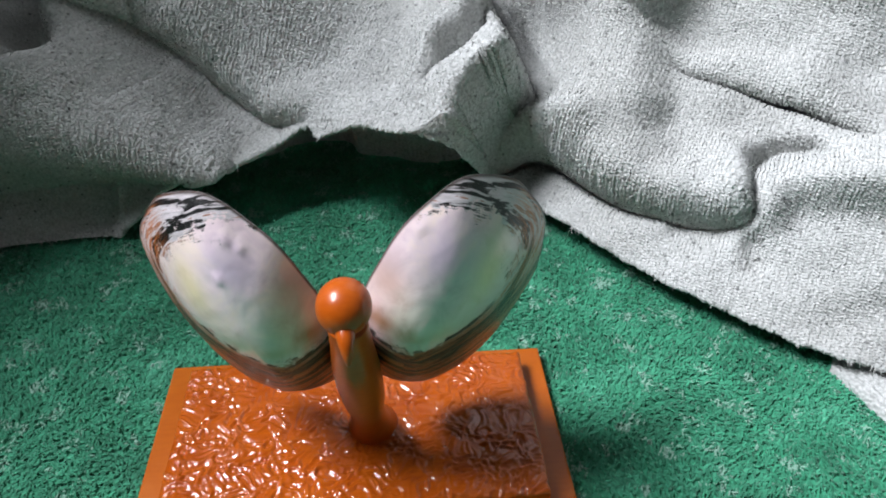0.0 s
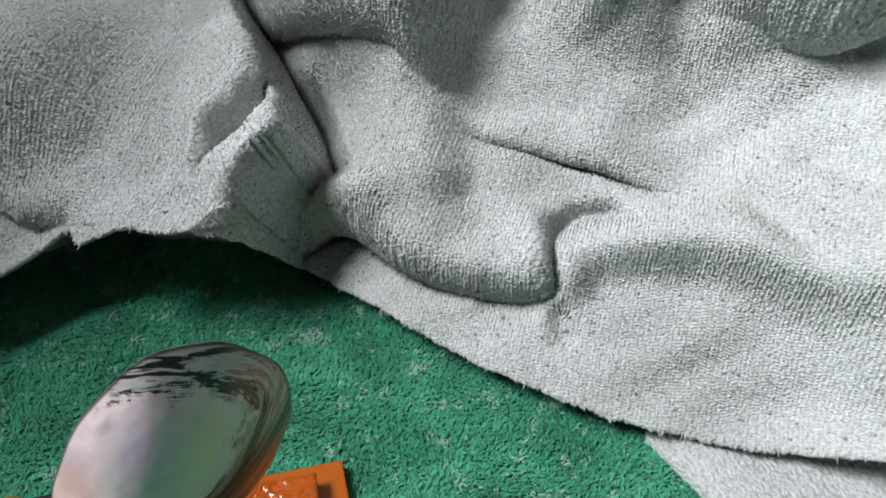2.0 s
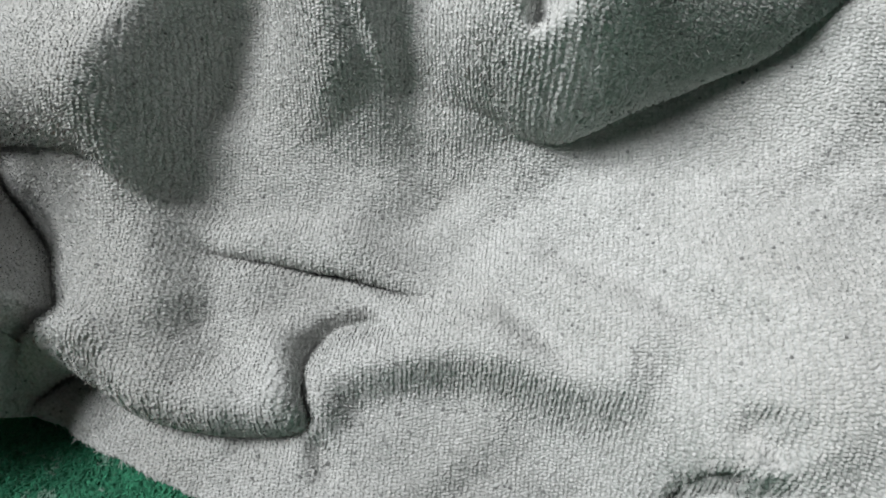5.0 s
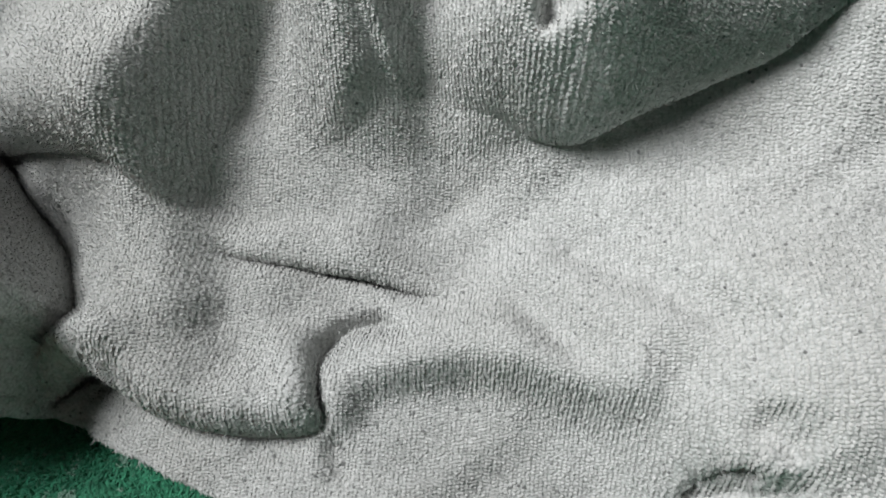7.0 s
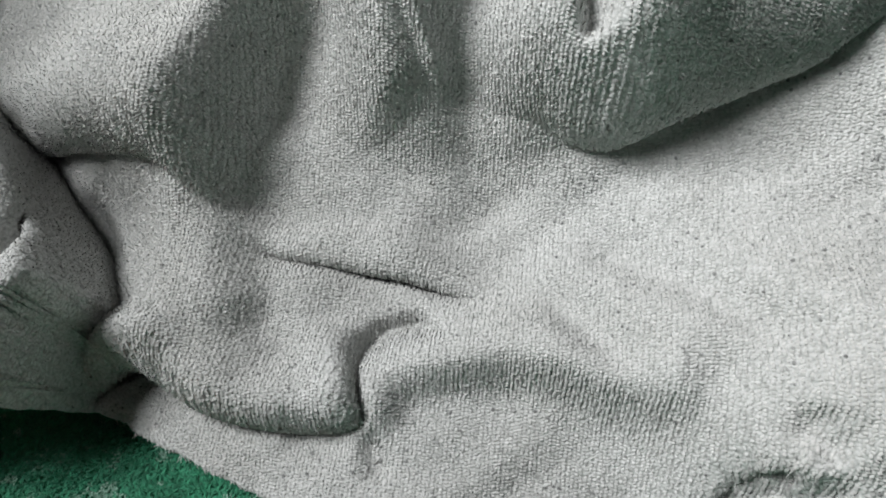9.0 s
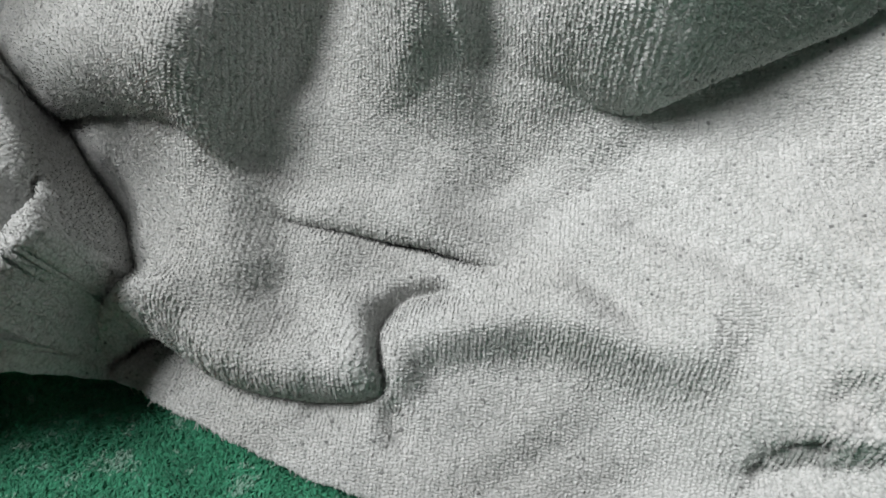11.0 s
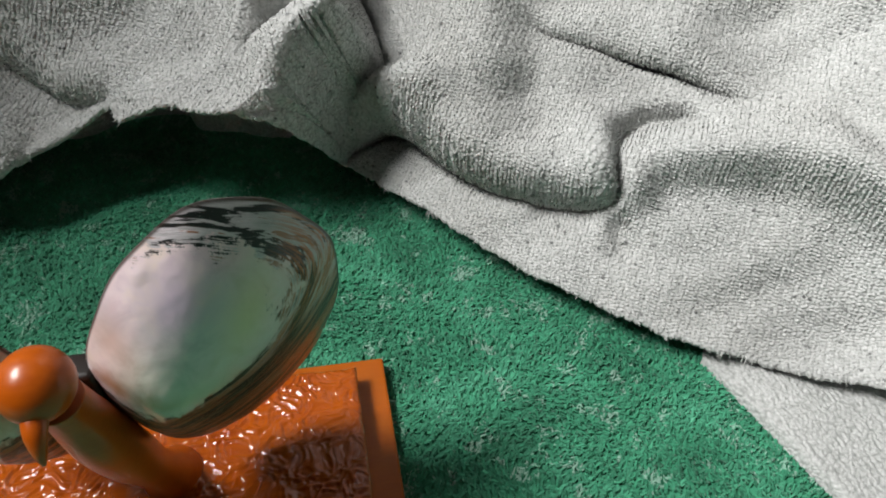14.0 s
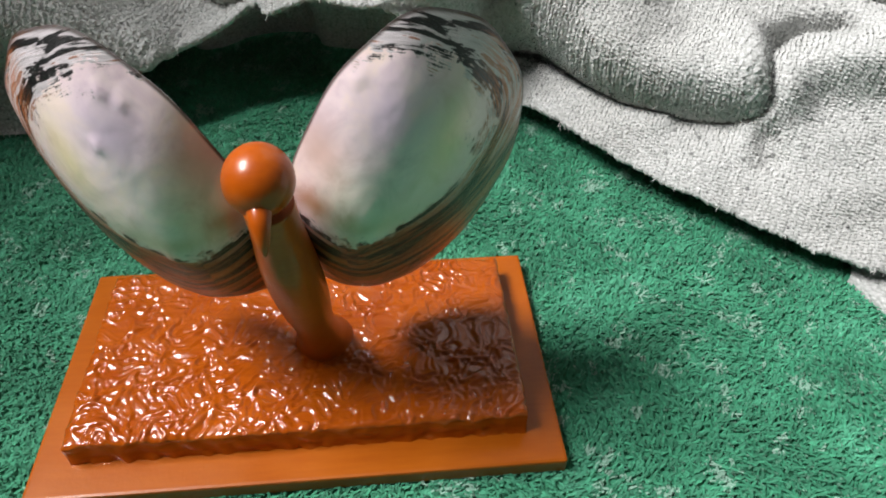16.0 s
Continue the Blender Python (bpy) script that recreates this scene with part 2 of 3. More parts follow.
    hgt = maths(nt, "ADD", maths(nt, "MULTIPLY", lines, maths(nt, "MULTIPLY", where, 0.6)), maths(nt, "MULTIPLY", noise_tex(nt, co, 70, 3), 0.9))
    bumped(nt, b, hgt, 0.45, 0.0018)
    return m


def shell_inside():
    m, nt, b = nodes_of("shell_inside")
    uv = add(nt, "ShaderNodeUVMap", uv_map="rings").outputs[0]
    sep = add(nt, "ShaderNodeSeparateXYZ")
    nt.links.new(uv, sep.inputs[0])
    x, y = sep.outputs[0], sep.outputs[1]
    rho = maths(nt, "SQRT", maths(nt, "ADD", maths(nt, "MULTIPLY", x, x), maths(nt, "MULTIPLY", y, y)))
    co = add(nt, "ShaderNodeTexCoord").outputs["Object"]
    cloud = noise_tex(nt, co, 30, 4, 0.5, 0.5)
    rings = noise_tex(nt, maths(nt, "MULTIPLY", rho, 9.0), 1.5, 2)
    col = ramp(nt, maths(nt, "ADD", maths(nt, "MULTIPLY", cloud, 0.55), maths(nt, "MULTIPLY", rings, 0.45)),
               (0.3, (0.42, 0.36, 0.33)), (0.5, (0.58, 0.54, 0.52)), (0.7, (0.62, 0.64, 0.66)))
    gold = ramp(nt, maths(nt, "ADD", x, maths(nt, "MULTIPLY", cloud, 0.4)), (0.35, (0, 0, 0)), (0.75, (0.8, 0.8, 0.8)))
    gold = maths(nt, "MULTIPLY", gold, ramp(nt, rho, (0.55, (1, 1, 1)), (0.85, (0.1, 0.1, 0.1))))
    col = mixed(nt, gold, col, (0.48, 0.27, 0.06))
    nt.links.new(col, b.inputs["Base Color"])
    b.inputs["Roughness"].default_value = 0.22
    b.inputs["Coat Weight"].default_value = 0.5
    b.inputs["Coat Roughness"].default_value = 0.1
    b.inputs["Thin Film Thickness"].default_value = 380
    b.inputs["Thin Film IOR"].default_value = 1.45
    bumped(nt, b, maths(nt, "ADD", rings, cloud), 0.25, 0.0015)
    return m


PLASTER = plaster()
GREEN, GREEN_PILE = green_terry(False), green_terry(True)
GREY, GREY_NAP = grey_terry(), grey_nap()
WRINKLED = varnish("wrinkled_varnish", (0.34, 0.052, 0.002), (0.50, 0.105, 0.005), 0.12, 0.6)
VARNISH = varnish("satin_orange_varnish", (0.38, 0.078, 0.002), (0.47, 0.115, 0.004), 0.26, 0.05)
CARVED = varnish("glossy_orange_varnish", (0.36, 0.058, 0.002), (0.46, 0.092, 0.004), 0.24, 0.22)
SHELL_OUT, SHELL_IN = shell_outside(), shell_inside()
GLUE = mat("dark_adhesive", (0.02, 0.014, 0.012), 0.35)

# ---------------------------------------------------------------- room
T_ = 0.12
def wall(name, *b):
    return tagged(part(name, box(*b), PLASTER), "plain dark grey plastered room wall", "wall", kind="structure")
wall("wall_east", ROOM_X1, ROOM_X1 + T_, ROOM_Y0 - T_, ROOM_Y1 + T_, 0, ROOM_H)
wall("wall_north", ROOM_X0, ROOM_X1, ROOM_Y1, ROOM_Y1 + T_, 0, ROOM_H)
wall("wall_south", ROOM_X0, ROOM_X1, ROOM_Y0 - T_, ROOM_Y0, 0, ROOM_H)
bm = bmesh.new()
for b in ((WIN_Y1, ROOM_Y1 + T_, 0, ROOM_H), (ROOM_Y0 - T_, WIN_Y0, 0, ROOM_H), (WIN_Y0, WIN_Y1, 0, WIN_Z0), (WIN_Y0, WIN_Y1, WIN_Z1, ROOM_H)):
    bmesh.ops.create_cube(bm, size=1, matrix=Matrix.Translation((ROOM_X0 - T_ / 2, (b[0] + b[1]) / 2, (b[2] + b[3]) / 2))
                          @ Matrix.Diagonal((T_, b[1] - b[0], b[3] - b[2], 1)))
tagged(part("wall_west", bm, PLASTER), "plain dark grey plastered wall with window opening", "wall", kind="structure")
tagged(part("ceiling", box(ROOM_X0 - T_, ROOM_X1 + T_, ROOM_Y0 - T_, ROOM_Y1 + T_, ROOM_H, ROOM_H + T_), PLASTER), "plain dark grey ceiling", "ceiling", kind="structure")
tagged(part("floor", box(ROOM_X0 - T_, ROOM_X1 + T_, ROOM_Y0 - T_, ROOM_Y1 + T_, -0.13, -0.01), PLASTER), "plain floor under the towels", "floor", kind="structure")

# ---------------------------------------------------------------- green towel
def flat_grid(x0, x1, y0, y1, step):
    xs, ys = np.arange(x0, x1 + step / 2, step), np.arange(y0, y1 + step / 2, step)
    gx, gy = np.meshgrid(xs, ys)
    w = len(xs)
    j, i = np.meshgrid(np.arange(len(ys) - 1), np.arange(w - 1), indexing="ij")
    a = (j * w + i).ravel()
    return gx, gy, np.stack([a, a + 1, a + w + 1, a + w], 1)


def fast_mesh(name, co, quads, material, smooth=True, uv=None, uv_name="cloth"):
    me = bpy.data.meshes.new(name)
    k = quads.shape[1]
    me.vertices.add(len(co))
    me.vertices.foreach_set("co", np.asarray(co, np.float32).ravel())
    me.loops.add(quads.size)
    me.loops.foreach_set("vertex_index", quads.astype(np.int32).ravel())
    me.polygons.add(len(quads))
    me.polygons.foreach_set("loop_start", np.arange(0, quads.size, k, dtype=np.int32))
    me.polygons.foreach_set("use_smooth", np.full(len(quads), smooth))
    me.materials.append(material)
    me.update(calc_edges=True)
    if uv is not None:
        layer = me.uv_layers.new(name=uv_name)
        layer.data.foreach_set("uv", np.asarray(uv, np.float32)[quads.ravel()].ravel())
    me.validate()
    return new(name, me)


rng = np.random.default_rng(7)


def ripple(x, y):
    return 0.0012 * np.sin(x * 31 + 2 * np.sin(y * 17)) * np.cos(y * 26 + 1.3) - 0.0012


gx, gy, quads = flat_grid(-0.75, 0.85, -0.75, 0.62, 0.008)
co = np.stack([gx.ravel(), gy.ravel(), ripple(gx, gy).ravel()], 1)
green = fast_mesh("green_towel", co, quads, GREEN)
tagged(green, "deep green terry towel spread flat, worn in pale specks", "towel")


def pile(x, y, z0, length, width, lean):
    """Bent loops of yarn standing on a cloth: two quads each."""
    n = len(x)
    turn = rng.uniform(0, 2 * np.pi, n)
    flow = np.sin(x * 60) * 0.8 + np.cos(y * 75) * 0.8
    turn = np.where(rng.random(n) < 0.6, flow + rng.normal(0, 0.6, n) + 0.6, turn)
    dx, dy = np.cos(turn), np.sin(turn)
    ln, wd = length * rng.uniform(0.6, 1.3, n), width * rng.uniform(0.7, 1.3, n)
    up = rng.uniform(0.55, 1.0, n) * lean
    rows = []
    for k, (along, high, wide) in enumerate(((-0.15, -0.1, 0.9), (0.0, 0.75, 1.0), (0.75, 1.0, 0.6))):
        for side in (-1, 1):
            rows.append(np.stack([x + dx * ln * along - dy * wd * wide * side, y + dy * ln * along + dx * wd * wide * side, z0 + high * up], 1))
    co = np.stack(rows, 1).reshape(-1, 3)
    base = np.arange(n)[:, None] * 6
    q = np.concatenate([base + np.array([[0, 1, 3, 2]]), base + np.array([[2, 3, 5, 4]])], 0)
    return co, q


count = 200000
px, py = rng.uniform(-0.32, 0.36, count), rng.uniform(-0.19, 0.34, count)
co, q = pile(px, py, ripple(px, py), 0.0034, 0.00046, 0.0030)
tufts = fast_mesh("terry_nap", co, q, GREEN_PILE)
tufts.parent = green
tagged(tufts, kind="stuff")

# ---------------------------------------------------------------- grey towel
N = Vector((-0.315, -0.490, 0.813)).normalized()
U = Vector((0.842, -0.540, 0)).normalized()
V = N.cross(U)
C0 = Vector((0.241, 0.078, 0.095))


def along(u, v, line):
    """Signed distance from a line (left of its way is positive), the share of its length, how far past its ends, and the way off it."""
    line = np.array(line, float)
    seg = np.diff(line, axis=0)
    size = np.hypot(seg[:, 0], seg[:, 1])
    total, run = size.sum(), 0.0
    best = np.full(u.shape, 9.0)
    sign, share, past, ou, ov = np.ones(u.shape), np.zeros(u.shape), np.zeros(u.shape), np.zeros(u.shape), np.zeros(u.shape)
    for k in range(len(seg)):
        du, dv = u - line[k, 0], v - line[k, 1]
        raw = (du * seg[k, 0] + dv * seg[k, 1]) / size[k] ** 2
        t = raw.clip(0, 1)
        eu, ev = du - t * seg[k, 0], dv - t * seg[k, 1]
        d = np.hypot(eu, ev)
        near = d < best
        best = np.where(near, d, best)
        side = seg[k, 0] * dv - seg[k, 1] * du
        sign = np.where(near, np.where(side >= 0, 1.0, -1.0), sign)
        share = np.where(near, (run + t * size[k]) / total, share)
        ou, ov = np.where(near, eu, ou), np.where(near, ev, ov)
        over = np.zeros(u.shape)
        if k == 0:
            over = np.maximum(over, -raw * size[k])
        if k == len(seg) - 1:
            over = np.maximum(over, (raw - 1) * size[k])
        past = np.where(near, over, past)
        run += size[k]
    far = np.maximum(best, 1e-6)
    return best * sign, share, past.clip(0, None), ou / far * sign, ov / far * sign


def soft(a, half=9):
    """Running mean over the sheet, so that no crease shows where two stretches of one fold meet."""
    if a.ndim < 2:
        return a
    for axis in (0, 1, 0, 1):
        pad = [(0, 0), (0, 0)]
        pad[axis] = (half + 1, half)
        c = np.cumsum(np.pad(a, pad, mode="edge"), axis)
        n = a.shape[axis]
        a = (np.take(c, np.arange(2 * half + 1, 2 * half + 1 + n), axis) - np.take(c, np.arange(n), axis)) / (2 * half + 1)
    return a


class Sheet:
    """Lie of the cloth: lift off the base plane, and slip within it where one fold laps over another."""
    def __init__(self, u, v):
        self.u, self.v = u, v
        self.h, self.du, self.dv = 0 * u, 0 * u, 0 * u

    def lap(self, line, heights, over, roll, reach, field=1.0, cut=0.0, ease=0):
        """Cloth lying over other cloth: raised on the left of the line, with a rolled lip that hangs over by some way."""
        d, s, past, gu, gv = along(self.u + self.du, self.v + self.dv, line)
        if ease:
            d, gu, gv = soft(d, ease), soft(gu, ease), soft(gv, ease)
        h = np.interp(s, np.linspace(0, 1, len(heights)), heights) * np.exp(-(past / 0.015) ** 2) * field
        most = max(heights)
        lean = over * (h / most)
        start = (lean - roll / 2).clip(0, None)
        x = ((d - start) / roll).clip(0, 1)
        inside = d > start
        turn = np.pi * x - np.pi / 2
        body = soft(h * np.exp(-((d - start - roll).clip(0, None) / reach) ** 2))
        self.h += np.where(inside, body * (1 + np.sin(turn)) / 2, 0)
        self.h -= cut * h / most * np.exp(-((d - 0.45 * start) / 0.0045) ** 2)
        push = np.where(inside, lean * np.cos(turn), 0)
        self.du -= push * gu
        self.dv -= push * gv

    def ridge(self, line, amp, left, right=None, ends=0.12):
        """A crest (or, with a negative lift, a furrow) along a line, as wide as told on its left and right, fading at its ends."""
        d, s = along(self.u + self.du, self.v + self.dv, line)[:2]
        width = np.where(d > 0, left, right or left)
        self.h += 1.4 * amp * np.exp(-(d / width) ** 2) * smooth(np.minimum(s, 1 - s) / ends)


def smooth(t):
    t = t.clip(0, 1)
    return t * t * (3 - 2 * t)


def bulge(u, v, cu, cv, amp, su, sv):
    return amp * np.exp(-((u - cu) / su) ** 2 - ((v - cv) / sv) ** 2)


LIE = (
    (0.035, 0.013, -0.013, -0.017, -0.031, -0.014, 0.003, 0.021, 0.005, 0.001),
    (0.046, -0.055, 0.015, 0.012, -0.008, 0.001, -0.015, -0.044, 0.027, 0.015),
    (0.005, 0.037, -0.024, -0.081, -0.017, -0.010, 0.014, 0.021, 0.055, 0.031),
    (0.001, -0.016, -0.032, 0.047, 0.046, -0.007, -0.038, 0.009, -0.006, 0.014),
    (-0.001, -0.016, -0.022, -0.008, -0.054, 0.004, 0.082, 0.006, 0.065, 0.053),
)


def towel_lie(u, v):
    c = Sheet(u, v)
    # broad lie of the cloth: lifts on knots 8 cm apart; the far end swings round towards the front
    for j, row in enumerate(LIE):
        for i, lift in enumerate(row):
            c.h += bulge(u, v, -0.40 + 0.08 * i, -0.16 + 0.08 * j, lift, 0.075, 0.075)
    far = (-0.37 - u).clip(0, None)
    c.h += 1.15 * far * far / (far + 0.03) + 0.12 * smooth((-0.50 - u) / 0.10)
    # upright part of the cloth between the swell and the heavy drape
    rise = (v - 0.100 + 0.25 * (u + 0.01).clip(-0.05, 0.05))
    c.h += 1.20 * 0.5 * (rise + np.sqrt(rise * rise + 0.0002)) * smooth((u + 0.13) / 0.06) * smooth((0.05 - u) / 0.05) * smooth((0.30 - v) / 0.1)
    c.h += bulge(u, v, -0.045, 0.058, -0.030, 0.045, 0.028) + bulge(u, v, -0.160, 0.060, -0.036, 0.045, 0.038)
    # upper swell hanging over the cloth below, the dark valley beside it, and the hanging ribs
    c.lap(((-0.275, 0.108), (-0.236, 0.100), (-0.199, 0.088), (-0.167, 0.083), (-0.138, 0.077), (-0.117, 0.070), (-0.100, 0.058), (-0.086, 0.049), (-0.072, 0.041)),
          (0.045, 0.050, 0.050, 0.048, 0.044, 0.036, 0.028, 0.016, 0.004), 0.020, 0.026, 0.30, ease=6)
    c.lap(((-0.075, 0.042), (-0.070, 0.072), (-0.060, 0.101), (-0.048, 0.134), (-0.036, 0.167), (-0.035, 0.220)),
          (0.004, 0.024, 0.042, 0.050, 0.052, 0.052), 0.0, 0.046, 0.07, ease=8)
    c.ridge(((-0.042, 0.215), (-0.045, 0.166), (-0.055, 0.134), (-0.065, 0.100), (-0.074, 0.072), (-0.079, 0.046)), -0.014, 0.022, 0.018, 0.12)
    c.ridge(((-0.028, 0.196), (-0.015, 0.160), (-0.008, 0.142), (-0.001, 0.126), (0.011, 0.107)), 0.013, 0.018, 0.016, 0.15)
    c.ridge(((-0.008, 0.188), (0.004, 0.164), (0.012, 0.153), (0.024, 0.134), (0.035, 0.119)), 0.010, 0.013, 0.004, 0.15)
    c.ridge(((0.023, 0.155), (0.039, 0.138), (0.048, 0.126), (0.058, 0.099), (0.073, 0.057)), -0.006, 0.022, 0.016, 0.35)
    # heavy drape hanging down over the rest
    c.lap(((0.023, 0.170), (0.028, 0.144), (0.036, 0.133), (0.056, 0.120), (0.077, 0.113), (0.095, 0.107), (0.113, 0.101), (0.130, 0.102), (0.144, 0.109), (0.174, 0.122), (0.200, 0.131), (0.226, 0.146), (0.272, 0.172), (0.336, 0.207)),
          (0.0, 0.003, 0.014, 0.044, 0.066, 0.078, 0.082, 0.080, 0.074, 0.056, 0.038, 0.024, 0.012, 0.004), 0.028, 0.050, 0.30, ease=10)
    c.ridge(((0.095, 0.187), (0.101, 0.144), (0.104, 0.126), (0.105, 0.110)), -0.022, 0.010, 0.007, 0.22)
    c.ridge(((0.119, 0.172), (0.121, 0.129), (0.123, 0.103)), 0.010, 0.025, 0.05, 0.2)
    # diagonal furrows and the band between them
    c.ridge(((0.107, 0.065), (0.126, 0.054), (0.148, 0.038), (0.174, 0.022), (0.203, 0.004), (0.221, -0.007)), -0.006, 0.011, 0.016, 0.25)
    c.ridge(((0.083, 0.049), (0.112, 0.039), (0.141, 0.018), (0.168, 0.001), (0.185, -0.013)), 0.005, 0.016, 0.016, 0.25)
    c.ridge(((0.088, 0.032), (0.108, 0.014), (0.127, -0.001), (0.141, -0.010), (0.158, -0.014)), -0.005, 0.012, 0.010, 0.40)
    # slit with the upper cloth lapping over it
    c.lap(((-0.066, 0.036), (-0.048, 0.035), (-0.032, 0.034), (-0.015, 0.033), (0.003, 0.031), (0.019, 0.030), (0.042, 0.026), (0.064, 0.020)),
          (0.0, 0.009, 0.016, 0.019, 0.018, 0.013, 0.006, 0.0), 0.013, 0.009, 0.026, 1.0, 0.016)
    # long lip with the pleat at its end
    c.lap(((-0.165, -0.052), (-0.158, -0.045), (-0.151, -0.039), (-0.144, -0.033), (-0.137, -0.032), (-0.127, -0.033), (-0.114, -0.039), (-0.101, -0.045), (-0.084, -0.052), (-0.071, -0.055), (-0.055, -0.057), (-0.034, -0.057), (-0.013, -0.056), (0.005, -0.053), (0.008, -0.048), (0.005, -0.041), (0.002, -0.031), (0.000, -0.020), (0.002, -0.011), (0.006, -0.002), (0.015, 0.007), (0.027, 0.013), (0.040, 0.013)),
          (0.034, 0.060, 0.062, 0.058, 0.048, 0.038, 0.030, 0.026, 0.024, 0.024, 0.022, 0.018, 0.012), 0.016, 0.015, 0.055, 1 - smooth((v + 0.030) / 0.040) * smooth((u + 0.055) / 0.05), 0.010)
    c.h += bulge(u, v, -0.150, -0.070, -0.022, 0.024, 0.014)
    c.ridge(((-0.167, -0.045), (-0.161, -0.037), (-0.148, -0.025), (-0.135, -0.019), (-0.110, -0.015), (-0.079, -0.012)), 0.010, 0.010, 0.014, 0.35)
    c.ridge(((-0.070, 0.006), (-0.050, -0.014), (-0.031, -0.039)), -0.005, 0.018, 0.024, 0.35)
    c.ridge(((-0.028, -0.002), (-0.013, -0.023), (-0.005, -0.047)), 0.003, 0.016, 0.010, 0.25)
    c.ridge(((0.003, -0.024), (0.003, -0.009), (0.012, 0.001), (0.028, 0.007), (0.038, 0.003), (0.044, -0.005)), -0.008, 0.005, 0.008, 0.30)
    # roll beyond the pleat, and the hollow under it
    c.ridge(((0.014, -0.063), (0.013, -0.047), (0.015, -0.030), (0.027, -0.020), (0.050, -0.013), (0.078, -0.006), (0.106, -0.008), (0.134, -0.017), (0.160, -0.022), (0.180, -0.021)), 0.011, 0.018, 0.014, 0.13)
    c.ridge(((0.025, -0.056), (0.036, -0.039), (0.055, -0.031), (0.080, -0.026), (0.109, -0.027), (0.137, -0.032), (0.165, -0.037)), -0.004, 0.010, 0.018, 0.35)
    c.ridge(((0.011, -0.052), (0.016, -0.065), (0.026, -0.078)), -0.004, 0.006, 0.007, 0.3)
    c.ridge(((-0.039, -0.060), (-0.014, -0.063), (0.007, -0.060)), -0.004, 0.008, 0.010, 0.25)
    # flap over the dark hollow, with its pocket
    c.lap(((-0.163, -0.131), (-0.167, -0.090), (-0.168, -0.070), (-0.162, -0.057), (-0.161, -0.044), (-0.158, -0.028), (-0.150, -0.015), (-0.146, -0.003), (-0.162, 0.017), (-0.180, 0.037), (-0.201, 0.060), (-0.225, 0.086), (-0.258, 0.118)),
          (0.060, 0.066, 0.074, 0.078, 0.078, 0.076, 0.070, 0.060), 0.003, 0.008, 0.25, 1.0, 0.004)
    c.ridge(((-0.242, 0.116), (-0.207, 0.081), (-0.181, 0.052), (-0.156, 0.025), (-0.141, 0.006), (-0.130, -0.008)), -0.005, 0.006, 0.034, 0.12)
    c.lap(((-0.197, -0.044), (-0.197, -0.029), (-0.196, -0.013), (-0.188, 0.002), (-0.186, 0.019), (-0.189, 0.036), (-0.204, 0.059), (-0.222, 0.079)),
          (0.0, 0.010, 0.017, 0.020, 0.018, 0.014, 0.008, 0.0), 0.008, 0.012, 0.040, 1.0, 0.006)
    c.ridge(((-0.200, -0.020), (-0.188, -0.005), (-0.184, 0.010), (-0.189, 0.029)), -0.012, 0.006, 0.007, 0.25)
    c.ridge(((-0.198, -0.043), (-0.183, -0.031), (-0.167, -0.016), (-0.169, 0.011)), 0.003, 0.012, 0.016, 0.25)
    c.ridge(((-0.207, -0.064), (-0.206, -0.036), (-0.207, -0.009), (-0.198, 0.017)), 0.005, 0.010, 0.012, 0.25)
    # hooked fold at the near end
    c.lap(((0.185, -0.067), (0.189, -0.058), (0.195, -0.053), (0.203, -0.052), (0.207, -0.056), (0.210, -0.064)),
          (0.002, 0.012, 0.015, 0.015, 0.012, 0.002), 0.010, 0.010, 0.02, 1.0, 0.008)
    c.ridge(((0.182, -0.069), (0.192, -0.066), (0.203, -0.062), (0.214, -0.063)), -0.008, 0.006, 0.008, 0.3)
    c.ridge(((0.208, -0.057), (0.214, -0.061), (0.227, -0.061)), -0.006, 0.005, 0.008, 0.3)
    c.ridge(((0.211, -0.025), (0.208, -0.038), (0.214, -0.043), (0.223, -0.049)), -0.006, 0.010, 0.008, 0.3)
    # far heap: fold lapping over a roll that stands on the ground
    c.lap(((-0.455, -0.058), (-0.436, -0.084), (-0.413, -0.079), (-0.384, -0.068), (-0.359, -0.071), (-0.332, -0.080), (-0.298, -0.088), (-0.263, -0.085)),
          (0.004, 0.022, 0.030, 0.034, 0.034, 0.030, 0.026, 0.018, 0.004), 0.016, 0.018, 0.09)
    c.ridge(((-0.539, -0.023), (-0.494, -0.052), (-0.459, -0.081), (-0.433, -0.106), (-0.401, -0.129)), -0.030, 0.016, 0.020, 0.15)
    c.lap(((-0.426, -0.202), (-0.385, -0.178), (-0.348, -0.161), (-0.319, -0.148), (-0.304, -0.138), (-0.304, -0.121), (-0.305, -0.107)),
          (0.034, 0.034, 0.034, 0.032, 0.028, 0.016, 0.002), 0.018, 0.026, 0.07)
    return c




HEM_U = (-0.62, -0.50, -0.40, -0.350, -0.328, -0.308, -0.288, -0.268, -0.257, -0.248, -0.236, -0.223, -0.196, -0.176, -0.163, -0.154, -0.138, -0.093, -0.051, -0.014, 0.019, 0.050, 0.093, 0.133, 0.178, 0.230, 0.36)
HEM_V = (-0.39, -0.32, -0.235, -0.172, -0.150, -0.128, -0.104, -0.085, -0.085, -0.095, -0.088, -0.079, -0.077, -0.068, -0.056, -0.058, -0.063, -0.076, -0.089, -0.098, -0.103, -0.108, -0.107, -0.104, -0.096, -0.094, -0.10)
us = np.linspace(-0.62, 0.36, 860)
hem = np.interp(us, HEM_U, HEM_V)
hem = np.convolve(np.pad(hem, 4, mode="edge"), np.ones(9) / 9, "valid")
